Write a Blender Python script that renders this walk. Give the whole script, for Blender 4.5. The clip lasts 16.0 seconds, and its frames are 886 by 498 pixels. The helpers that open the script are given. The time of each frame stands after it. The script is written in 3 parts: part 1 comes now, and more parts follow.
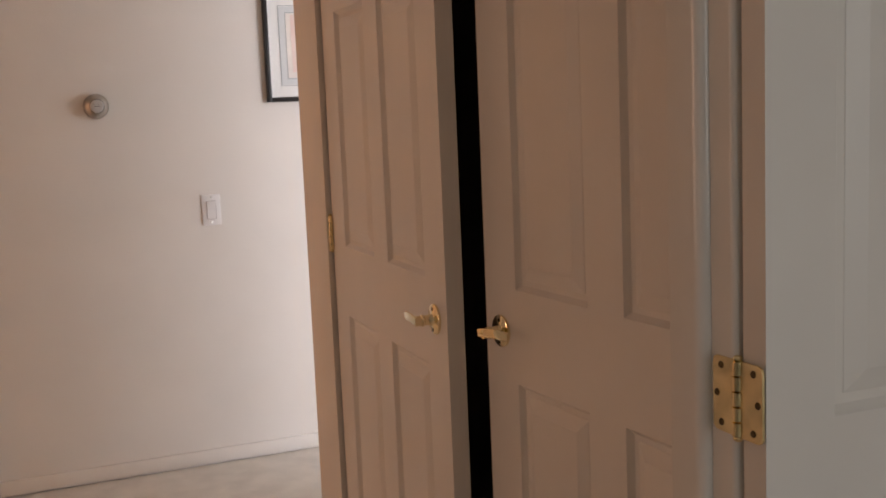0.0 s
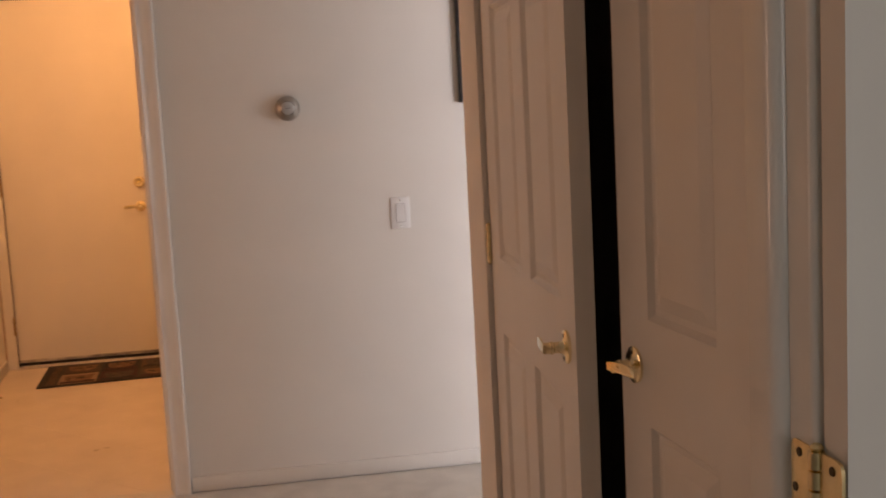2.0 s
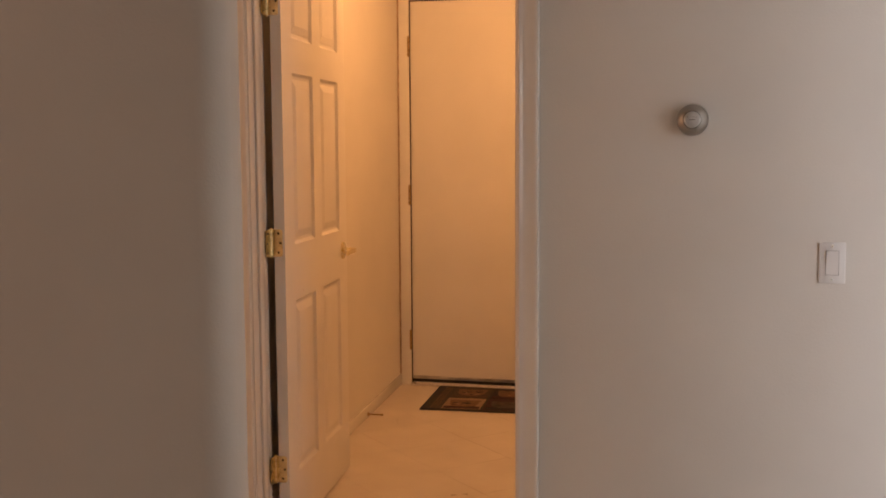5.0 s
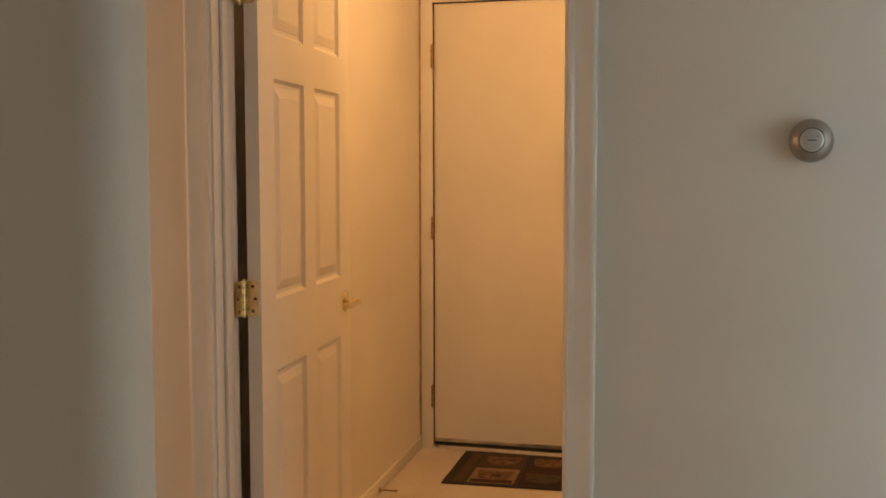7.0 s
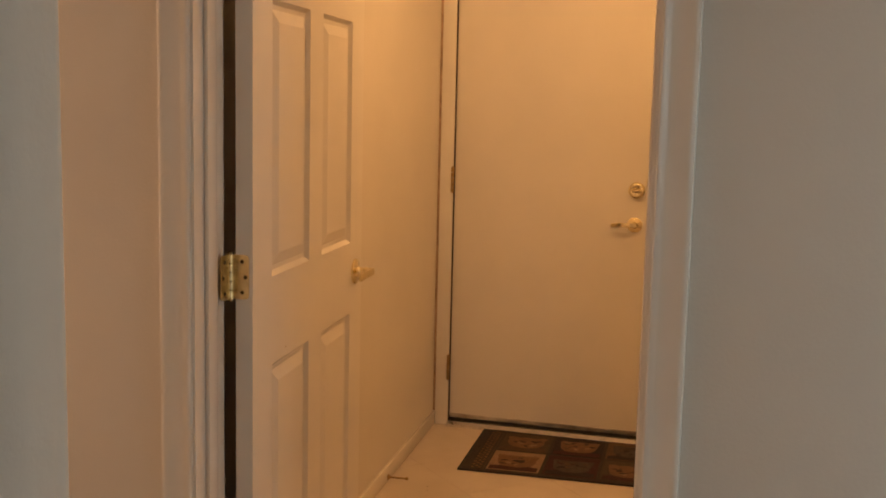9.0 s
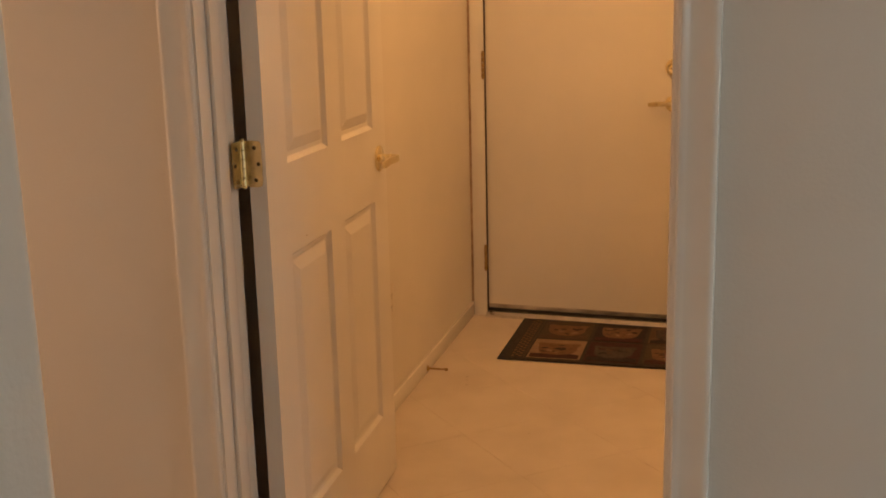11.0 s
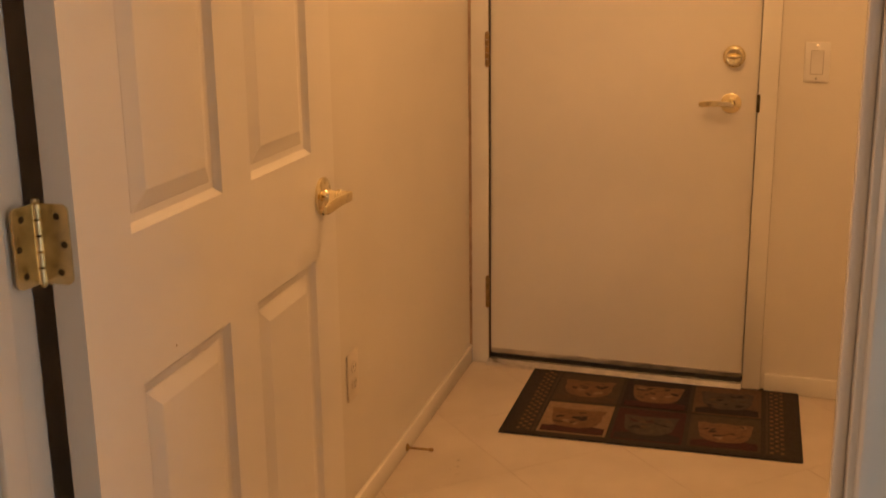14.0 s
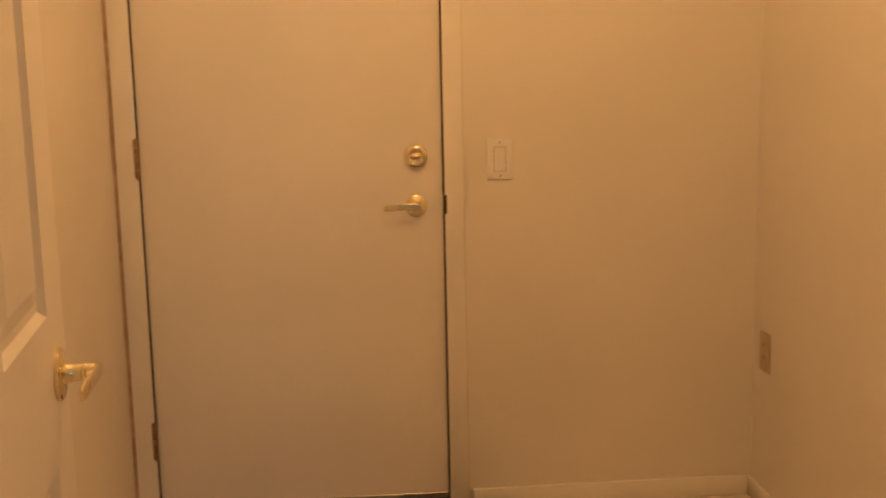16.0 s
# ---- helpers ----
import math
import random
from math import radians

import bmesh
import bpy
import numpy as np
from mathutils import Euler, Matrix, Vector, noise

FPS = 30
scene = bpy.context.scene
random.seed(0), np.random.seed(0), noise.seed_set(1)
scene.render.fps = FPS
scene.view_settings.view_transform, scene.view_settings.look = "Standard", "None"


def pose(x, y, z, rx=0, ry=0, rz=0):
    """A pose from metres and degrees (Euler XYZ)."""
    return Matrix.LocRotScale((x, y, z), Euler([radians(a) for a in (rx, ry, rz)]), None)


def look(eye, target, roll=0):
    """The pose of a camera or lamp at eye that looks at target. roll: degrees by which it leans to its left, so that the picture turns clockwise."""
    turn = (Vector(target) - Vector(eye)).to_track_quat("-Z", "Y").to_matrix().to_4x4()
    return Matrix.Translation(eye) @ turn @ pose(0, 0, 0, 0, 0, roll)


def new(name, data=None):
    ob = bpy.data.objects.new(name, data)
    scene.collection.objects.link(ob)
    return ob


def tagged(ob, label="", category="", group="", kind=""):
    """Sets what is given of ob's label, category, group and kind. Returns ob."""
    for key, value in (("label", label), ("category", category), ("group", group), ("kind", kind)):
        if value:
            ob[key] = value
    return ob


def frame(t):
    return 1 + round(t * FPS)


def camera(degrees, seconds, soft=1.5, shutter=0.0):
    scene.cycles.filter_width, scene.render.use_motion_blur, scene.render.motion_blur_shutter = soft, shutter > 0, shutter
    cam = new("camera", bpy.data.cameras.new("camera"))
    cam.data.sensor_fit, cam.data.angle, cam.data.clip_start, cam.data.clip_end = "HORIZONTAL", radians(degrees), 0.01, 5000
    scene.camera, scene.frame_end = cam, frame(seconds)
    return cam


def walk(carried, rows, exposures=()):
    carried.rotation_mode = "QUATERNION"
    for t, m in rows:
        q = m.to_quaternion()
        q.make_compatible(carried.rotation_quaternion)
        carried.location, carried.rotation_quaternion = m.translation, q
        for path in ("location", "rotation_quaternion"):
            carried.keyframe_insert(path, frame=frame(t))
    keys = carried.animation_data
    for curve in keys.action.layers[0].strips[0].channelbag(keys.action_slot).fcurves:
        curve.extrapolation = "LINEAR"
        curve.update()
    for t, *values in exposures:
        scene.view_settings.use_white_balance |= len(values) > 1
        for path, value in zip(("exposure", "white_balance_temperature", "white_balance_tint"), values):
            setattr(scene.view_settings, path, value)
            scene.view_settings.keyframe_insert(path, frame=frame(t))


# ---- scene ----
cam = camera(44.0, 16.0, soft=1.7, shutter=0.25)
EXPOSURES = [(0, -0.01, 6950, 27), (1.5, -0.11, 7050, 28), (3, -0.27, 7350, 31), (4.5, -0.34, 7300, 30), (7, -0.36, 6600, 9), (8.5, -0.41, 6700, 12), (10, -0.39, 6750, 13), (12.5, -0.24, 6850, 14), (13.5, -0.28, 6850, 15), (15, -0.32, 6500, 11), (16, -0.33, 6250, 8)]
PATH = [
    (0, (0.944, -4.049, 1.32), (1.706, -2.218, 1.06), -2.4),
    (0.5, (0.955, -4.086, 1.323), (1.66, -2.229, 1.09), -2.6),
    (1, (1.007, -4.059, 1.323), (1.635, -2.175, 1.086), -4.1),
    (1.5, (1.126, -3.963, 1.315), (1.618, -2.04, 1.072), -1.4),
    (2, (1.231, -3.921, 1.324), (1.545, -1.961, 1.077), -3.0),
    (2.5, (1.383, -3.877, 1.314), (1.384, -1.889, 1.095), -1.3),
    (3, (1.479, -3.86, 1.318), (1.277, -1.883, 1.087), -0.6),
    (3.5, (1.498, -3.717, 1.305), (1.133, -1.765, 1.068), -1.0),
    (4, (1.451, -3.526, 1.314), (1.035, -1.576, 1.145), -0.5),
    (4.5, (1.424, -3.368, 1.313), (0.98, -1.426, 1.135), -1.5),
    (4.7, (1.427, -3.283, 1.301), (0.945, -1.352, 1.113), -0.6),
    (6.8, (1.238, -2.447, 1.311), (0.71, -0.526, 1.128), -0.1),
    (7, (1.232, -2.347, 1.313), (0.681, -0.43, 1.165), -0.1),
    (7.5, (1.229, -2.137, 1.324), (0.617, -0.238, 1.179), -0.1),
    (8, (1.123, -1.979, 1.334), (0.468, -0.096, 1.176), 0.4),
    (8.5, (1.028, -1.885, 1.353), (0.48, 0.03, 1.168), -0.7),
    (9, (1.006, -1.822, 1.334), (0.454, 0.083, 1.075), 1.3),
    (9.5, (1.025, -1.813, 1.32), (0.467, 0.084, 1.016), 1.3),
    (10, (1.037, -1.811, 1.305), (0.468, 0.077, 0.971), -0.1),
    (12.5, (0.963, -1.386, 1.256), (0.298, 0.416, 0.7), -1.6),
    (13, (0.913, -1.203, 1.248), (0.242, 0.602, 0.705), -1.8),
    (13.5, (0.869, -0.973, 1.264), (0.187, 0.836, 0.748), -1.6),
    (14, (0.798, -0.819, 1.267), (0.156, 1.011, 0.779), -0.7),
    (14.5, (0.689, -0.664, 1.281), (0.089, 1.206, 0.902), -1.2),
    (15, (0.599, -0.567, 1.278), (0.129, 1.338, 0.89), -0.7),
    (15.5, (0.462, -0.451, 1.255), (0.323, 1.52, 0.946), -2.2),
    (16, (0.349, -0.482, 1.26), (0.516, 1.484, 0.933), -1.2),
]
walk(cam, [(t, look(e, g, r)) for t, e, g, r in PATH], exposures=EXPOSURES)

# ---- light ----
world = bpy.data.worlds.new("sky")
scene.world = world
world.use_nodes = True
wn = world.node_tree
sky = wn.nodes.new("ShaderNodeTexSky")
sky.sky_type, sky.sun_disc = "NISHITA", False
sky.sun_elevation, sky.sun_rotation = radians(48), radians(200)
wn.links.new(sky.outputs[0], wn.nodes["Background"].inputs[0])
wn.nodes["Background"].inputs[1].default_value = 0.06


def area_lamp(name, m, sx, sy, watts, colour):
    d = bpy.data.lights.new(name, "AREA")
    d.shape, d.size, d.size_y, d.energy, d.color = "RECTANGLE", sx, sy, watts, colour
    ob = new(name, d)
    ob.matrix_basis = m
    return ob


# daylight standing in the window openings
area_lamp("hall_window_light", look((5.55, -2.0, 1.25), (4.0, -1.6, 1.2)), 1.2, 1.9, 12, (0.80, 0.92, 1.0))
area_lamp("side_window_light", look((4.7, -2.98, 1.05), (4.4, -1.0, 0.85)), 1.4, 1.8, 112, (0.805, 0.928, 1.0))
area_lamp("bedroom_window_light", look((1.95, -6.75, 1.45), (1.9, -5.0, 1.4)), 1.3, 1.3, 18.6, (0.86, 0.985, 0.96))
# added warm fills for closet doors and passage wall; their windows are made up
area_lamp("west_warm_fill", look((-1.82, -1.275, 1.35), (0, -1.9, 1.25)), 0.28, 1.5, 9.4, (1.0, 0.635, 0.405))
area_lamp("passage_warm_fill", look((-1.82, -0.52, 1.3), (0, -0.5, 1.3)), 0.7, 1.6, 12, (1.0, 0.60, 0.34))
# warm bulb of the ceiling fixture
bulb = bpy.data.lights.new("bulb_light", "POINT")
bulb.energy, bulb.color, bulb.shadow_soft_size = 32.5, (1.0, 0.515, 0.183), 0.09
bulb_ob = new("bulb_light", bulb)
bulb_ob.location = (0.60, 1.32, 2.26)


# ---- materials ----
def material(name, base, rough=0.5, metal=0.0, vary=0.06, scale=6.0, bump=0.0, bump_scale=300.0, second=None, coat=0.0, fine=0.0):
    """Base colour with variation at two scales and a fine relief."""
    m = bpy.data.materials.new(name)
    m.use_nodes = True
    nt = m.node_tree
    b = nt.nodes["Principled BSDF"]
    b.inputs["Metallic"].default_value = metal
    b.inputs["Coat Weight"].default_value = coat
    tc = nt.nodes.new("ShaderNodeTexCoord")
    n1 = nt.nodes.new("ShaderNodeTexNoise")
    n1.inputs["Scale"].default_value, n1.inputs["Detail"].default_value = scale, 5
    nt.links.new(tc.outputs["Object"], n1.inputs["Vector"])
    n2 = nt.nodes.new("ShaderNodeTexNoise")
    n2.inputs["Scale"].default_value, n2.inputs["Detail"].default_value = bump_scale, 3
    nt.links.new(tc.outputs["Object"], n2.inputs["Vector"])
    ramp = nt.nodes.new("ShaderNodeValToRGB")
    hi = [min(1, c * (1 + vary)) for c in base]
    lo = second or [c * (1 - vary) for c in base]
    ramp.color_ramp.elements[0].position, ramp.color_ramp.elements[1].position = 0.33, 0.67
    ramp.color_ramp.elements[0].color = (*lo, 1)
    ramp.color_ramp.elements[1].color = (*hi, 1)
    nt.links.new(n1.outputs[0], ramp.inputs[0])
    out = ramp.outputs[0]
    if fine:
        mix = nt.nodes.new("ShaderNodeMix")
        mix.data_type, mix.blend_type = "RGBA", "MULTIPLY"
        mix.inputs[0].default_value = fine
        nt.links.new(out, mix.inputs[6])
        nt.links.new(n2.outputs[0], mix.inputs[7])
        out = mix.outputs[2]
    nt.links.new(out, b.inputs["Base Color"])
    mr = nt.nodes.new("ShaderNodeMapRange")
    mr.inputs[3].default_value, mr.inputs[4].default_value = max(0.02, rough - 0.06), min(1, rough + 0.06)
    nt.links.new(n1.outputs[0], mr.inputs[0])
    nt.links.new(mr.outputs[0], b.inputs["Roughness"])
    if bump:
        bp = nt.nodes.new("ShaderNodeBump")
        bp.inputs["Strength"].default_value, bp.inputs["Distance"].default_value = bump, 0.002
        nt.links.new(n2.outputs[0], bp.inputs["Height"])
        nt.links.new(bp.outputs[0], b.inputs["Normal"])
    return m


PAINT = material("wall_paint", (0.74, 0.70, 0.645), 0.72, vary=0.03, scale=2.2, bump=0.22, bump_scale=140)
CEIL = material("ceiling_paint", (0.8, 0.78, 0.74), 0.85, vary=0.02, scale=2, bump=0.3, bump_scale=120)
TRIM = material("trim_paint", (0.80, 0.77, 0.72), 0.15, vary=0.03, scale=5, bump=0.05, bump_scale=60)
DOORP = material("door_paint", (0.77, 0.735, 0.685), 0.42, vary=0.035, scale=3, bump=0.06, bump_scale=220)
STEELP = material("steel_door_paint", (0.76, 0.72, 0.665), 0.48, vary=0.03, scale=2.5, bump=0.06, bump_scale=180)
BRASS = material("polished_brass", (0.88, 0.77, 0.50), 0.07, metal=1.0, vary=0.06, scale=30)
HINGE_BRASS = material("hinge_brass", (0.80, 0.66, 0.38), 0.24, metal=1.0, vary=0.14, scale=45)
DULL = material("worn_brass", (0.40, 0.27, 0.13), 0.34, metal=1.0, vary=0.2, scale=60)
SCREW = material("dark_screw", (0.10, 0.07, 0.035), 0.4, metal=1.0, vary=0.2, scale=80)
ALU = material("aluminium", (0.74, 0.73, 0.72), 0.22, metal=1.0, vary=0.12, scale=40)
SWEEP = material("door_sweep", (0.60, 0.56, 0.51), 0.34, metal=0.75, vary=0.2, scale=9, second=(0.30, 0.27, 0.25))
# near-black that stands in for shade in the gap below the garage door
GAP_BLACK = material("gap_black", (0.012, 0.010, 0.009), 0.7, vary=0.2, scale=30)
# jamb colour darkened to carry the brown shade of the door gaps
GAP_SHADE = material("gap_shade_brown", (0.085, 0.052, 0.033), 0.85, vary=0.15, scale=30)
PLATE = material("white_plastic", (0.76, 0.74, 0.72), 0.3, vary=0.015)
ALMOND = material("almond_plastic", (0.46, 0.36, 0.25), 0.35, vary=0.02)
IVORY = material("ivory_plastic", (0.70, 0.64, 0.56), 0.4, vary=0.02)
SLOT = material("slot_shadow_plastic", (0.12, 0.11, 0.10), 0.6)
REVEAL = material("switch_reveal", (0.32, 0.28, 0.27), 0.6)
CORNER_BROWN = material("corner_strip_brown", (0.46, 0.33, 0.235), 0.85, vary=0.25, scale=25)
CARPET = material("carpet", (0.74, 0.69, 0.62), 0.95, vary=0.08, scale=9, bump=1.0, bump_scale=260, fine=0.3)
TILE = material("floor_tile", (0.64, 0.565, 0.495), 0.30, vary=0.05, scale=5, bump=0.04, bump_scale=40, second=(0.59, 0.515, 0.445))
GROUT = material("grout", (0.62, 0.545, 0.475), 0.9, vary=0.03, scale=5, second=(0.33, 0.25, 0.19))
SILVER = material("silver_plastic", (0.34, 0.31, 0.275), 0.33, metal=0.6, vary=0.05, scale=20)
DIAL = material("dial_face", (0.50, 0.49, 0.475), 0.30, metal=0.25, vary=0.04, scale=40)
BLACK = material("black_frame", (0.018, 0.016, 0.015), 0.35, vary=0.2, scale=20)
MATB = material("picture_mount", (0.80, 0.79, 0.76), 0.8, vary=0.02)
LINE = material("mount_line", (0.33, 0.36, 0.36), 0.8)
BAND = material("mount_band", (0.62, 0.64, 0.63), 0.8, vary=0.03)
ART1 = material("art_rose", (0.72, 0.54, 0.48), 0.8, vary=0.10, scale=25, second=(0.74, 0.62, 0.56))
ART2 = material("art_paper", (0.78, 0.72, 0.66), 0.8, vary=0.08, scale=14)
# dark tone that puts the unlit closet's shade into its wall colour
DARK = material("closet_shade_tone", (0.30, 0.27, 0.25), 0.9)
RUG = material("rug_border", (0.0296, 0.0215, 0.0155), 0.95, vary=0.2, scale=60, bump=0.8, bump_scale=500)
RUGE = material("rug_binding", (0.022, 0.018, 0.015), 0.95, bump=0.8, bump_scale=500)
R_TAN = material("rug_tan", (0.1480, 0.0777, 0.0407), 0.95, vary=0.2, scale=70, bump=0.8, bump_scale=500)
R_CRM = material("rug_cream", (0.2442, 0.1591, 0.0925), 0.95, vary=0.15, scale=70, bump=0.8, bump_scale=500)
R_RED = material("rug_red", (0.0385, 0.0074, 0.0081), 0.95, vary=0.3, scale=70, bump=0.8, bump_scale=500)
R_GRN = material("rug_olive", (0.0533, 0.0348, 0.0215), 0.95, vary=0.2, scale=70, bump=0.8, bump_scale=500)
R_SND = material("rug_sand", (0.0925, 0.0503, 0.0281), 0.95, vary=0.25, scale=70, bump=0.8, bump_scale=500)
R_OLV = material("rug_umber", (0.0629, 0.0340, 0.0192), 0.95, vary=0.25, scale=70, bump=0.8, bump_scale=500)
R_GRY = material("rug_grey", (0.0555, 0.0407, 0.0326), 0.95, vary=0.35, scale=70, bump=0.8, bump_scale=500)
R_BLK = material("rug_black", (0.0133, 0.0089, 0.0089), 0.95, vary=0.3, scale=70, bump=0.8, bump_scale=500)
GLASS = bpy.data.materials.new("clear_glass")
GLASS.use_nodes = True
gb_ = GLASS.node_tree.nodes["Principled BSDF"]
gb_.inputs["Base Color"].default_value = (0.95, 0.97, 0.96, 1)
gb_.inputs["Transmission Weight"].default_value = 1.0
gb_.inputs["Roughness"].default_value = 0.02


# ---- mesh helpers ----
def mesh_of(name, bm, mat, smooth=0.0):
    me = bpy.data.meshes.new(name)
    bmesh.ops.recalc_face_normals(bm, faces=bm.faces)
    if smooth:
        for fc in bm.faces:
            fc.smooth = True
        for e in bm.edges:
            e.smooth = len(e.link_faces) == 2 and e.calc_face_angle(0) < radians(smooth)
    bm.to_mesh(me)
    bm.free()
    me.materials.append(mat)
    return me


def part(name, bm, mat, parent=None, label="", smooth=0.0):
    ob = new(name, mesh_of(name, bm, mat, smooth))
    if parent:
        ob.parent = parent
    return tagged(ob, label)


def thing(name, bm, mat, label, category, kind="", group="", m=None, smooth=0.0):
    ob = part(name, bm, mat, None, "", smooth)
    if m is not None:
        ob.matrix_basis = m
    return tagged(ob, label, category, group, kind)


def add_box(bm, x0, x1, y0, y1, z0, z1, bevel=0.0, seg=1):
    r = bmesh.ops.create_cube(bm, size=1)
    for v in r["verts"]:
        v.co = Vector(((x0 + x1) / 2 + v.co.x * (x1 - x0), (y0 + y1) / 2 + v.co.y * (y1 - y0), (z0 + z1) / 2 + v.co.z * (z1 - z0)))
    if bevel:
        es = list({e for v in r["verts"] for e in v.link_edges})
        bmesh.ops.bevel(bm, geom=es, offset=bevel, segments=seg, affect="EDGES", profile=0.5)


def boxed(*args, **kw):
    bm = bmesh.new()
    add_box(bm, *args, **kw)
    return bm


def add_prism(bm, outline, z0, z1):
    """Closed prism on a plan outline."""
    lo = [bm.verts.new((x, y, z0)) for x, y in outline]
    hi = [bm.verts.new((x, y, z1)) for x, y in outline]
    bm.faces.new(lo[::-1])
    bm.faces.new(hi)
    n = len(lo)
    for i in range(n):
        bm.faces.new((lo[i], lo[(i + 1) % n], hi[(i + 1) % n], hi[i]))


def add_lathe(bm, profile, seg=32, axis="y", at=(0, 0, 0), sx=1.0, sz=1.0):
    """profile: (radius, height) turned about the axis y (towards -y) or z."""
    rings = []
    for r, h in profile:
        ring = []
        for i in range(seg):
            a = 2 * math.pi * i / seg
            c, s = r * math.cos(a) * sx, r * math.sin(a) * sz
            p = (c, -h, s) if axis == "y" else (c, s, h)
            ring.append(bm.verts.new(Vector(p) + Vector(at)))
        rings.append(ring)
    for a, b in zip(rings, rings[1:]):
        for i in range(seg):
            bm.faces.new((a[i], a[(i + 1) % seg], b[(i + 1) % seg], b[i]))
    bm.faces.new(rings[0])
    bm.faces.new(rings[-1])


def add_sweep(bm, path, halfs, up=Vector((0, 0, 1)), seg=12, square=1.0):
    """Elliptic section (squarer below 1) (half width across, half height up) swept along a path."""
    rings = []
    for i, p in enumerate(path):
        p = Vector(p)
        a = Vector(path[max(0, i - 1)])
        b = Vector(path[min(len(path) - 1, i + 1)])
        d = (b - a).normalized()
        side = d.cross(up).normalized()
        top = side.cross(d).normalized()
        w, h = halfs[i]
        soft = lambda v: math.copysign(abs(v) ** square, v)
        rings.append([bm.verts.new(p + side * w * soft(math.cos(q)) + top * h * soft(math.sin(q))) for q in (2 * math.pi * (k + 0.5) / seg for k in range(seg))])
    for a, b in zip(rings, rings[1:]):
        for i in range(seg):
            bm.faces.new((a[i], a[(i + 1) % seg], b[(i + 1) % seg], b[i]))
    bm.faces.new(rings[0][::-1])
    bm.faces.new(rings[-1])


def casing_profile(w):
    """Moulded casing section: across the width, and how proud."""
    return [(0, 0), (0, 0.009), (0.003, 0.0118), (0.009, 0.0122), (0.013, 0.0108), (0.017, 0.0105), (w * 0.45, 0.0112), (w * 0.62, 0.0138), (w * 0.76, 0.0164), (w - 0.009, 0.0180), (w - 0.004, 0.0180), (w - 0.001, 0.0160), (w, 0.011), (w, 0)]


def add_casing(bm, x_inner, x_outer, y, out, z0, z1):
    """Upright casing on a wall face at y; out = -1 or +1 is the way it stands proud."""
    w = abs(x_outer - x_inner)
    s = 1 if x_outer > x_inner else -1
    pts = [(x_inner + s * u, y + out * d) for u, d in casing_profile(w)]
    add_prism(bm, pts, z0, z1)


# ---- levels and plan ----
CEIL_Z = 2.44
CARPET_Z = 0.012
DOOR_L, DOOR_R = -0.005, 0.832      # doorway to the laundry room
LAUN_X0, LAUN_X1, LAUN_Y1 = -0.277, 1.50, 2.512
P_X, P_END, P_DOOR = 1.744, -1.152, 1.757          # closet wall
L_HINGE, R_HINGE = -1.366, -2.966
S_Y0, S_Y1, S_JAMB = -3.142, -3.027, 1.643   # bedroom doorway wall
W_X, W_Y0, W_Y1 = 0.430, -1.115, -0.998


def wall(name, outline, z0=0.0, z1=CEIL_Z, label="off-white painted drywall", mat=None):
    bm = bmesh.new()
    add_prism(bm, outline, z0, z1)
    return thing(name, bm, mat or PAINT, label, "wall", "structure", smooth=12)


def rect(x0, x1, y0, y1):
    return [(x0, y0), (x1, y0), (x1, y1), (x0, y1)]


def rounded(x0, x1, y0, y1, radius, corners, wide=None):
    """Rectangle outline with some corners rounded, as with bullnose drywall beads."""
    pts = []
    for key, cx, cy, a0 in (("sw", x0, y0, 180), ("se", x1, y0, 270), ("ne", x1, y1, 0), ("nw", x0, y1, 90)):
        if key in corners:
            r = wide if wide and key == "se" else radius
            ox, oy = cx + (r if key[1] == "w" else -r), cy + (r if key[0] == "s" else -r)
            pts += [(ox + r * math.cos(radians(a0 + k * 5)), oy + r * math.sin(radians(a0 + k * 5))) for k in range(19)]
        else:
            pts.append((cx, cy))
    return pts


# thermostat wall with the laundry doorway
bm = bmesh.new()
add_prism(bm, rect(-1.9, DOOR_L - 0.018, 0, 0.115), 0, CEIL_Z)
add_prism(bm, rect(DOOR_R + 0.018, 5.7, 0, 0.115), 0, CEIL_Z)
add_prism(bm, rect(DOOR_L - 0.018, DOOR_R + 0.018, 0, 0.115), 2.068, CEIL_Z)
thing("wall_thermostat_side", bm, PAINT, "off-white painted drywall with a doorway to the laundry room", "wall", "structure")
SKEW = 0.0665


def west_x(y):
    """The laundry's west wall runs slightly out of square."""
    return LAUN_X0 + SKEW * (LAUN_Y1 - y)


wall("wall_laundry_west", [(LAUN_X0 - 0.2, 0.115), (west_x(0.115), 0.115), (LAUN_X0, LAUN_Y1), (LAUN_X0, LAUN_Y1 + 0.115), (LAUN_X0 - 0.2, LAUN_Y1 + 0.115)])
wall("wall_laundry_east", rect(LAUN_X1, LAUN_X1 + 0.115, 0.115, LAUN_Y1 + 0.115))
G_X0, G_X1, G_TOP = -0.209, 0.607, 2.058
bm = bmesh.new()
add_prism(bm, rect(LAUN_X0, G_X0 - 0.016, LAUN_Y1, LAUN_Y1 + 0.115), 0, CEIL_Z)
add_prism(bm, rect(G_X1 + 0.016, LAUN_X1, LAUN_Y1, LAUN_Y1 + 0.115), 0, CEIL_Z)
add_prism(bm, rect(G_X0 - 0.016, G_X1 + 0.016, LAUN_Y1, LAUN_Y1 + 0.115), G_TOP + 0.02, CEIL_Z)
thing("wall_laundry_north", bm, PAINT, "off-white painted drywall round the garage door", "wall", "structure")
# unseen backing behind the garage door, in the same dark shade tone
wall("wall_garage_side", rect(-0.5, 0.9, LAUN_Y1 + 0.7, LAUN_Y1 + 0.8), mat=DARK)
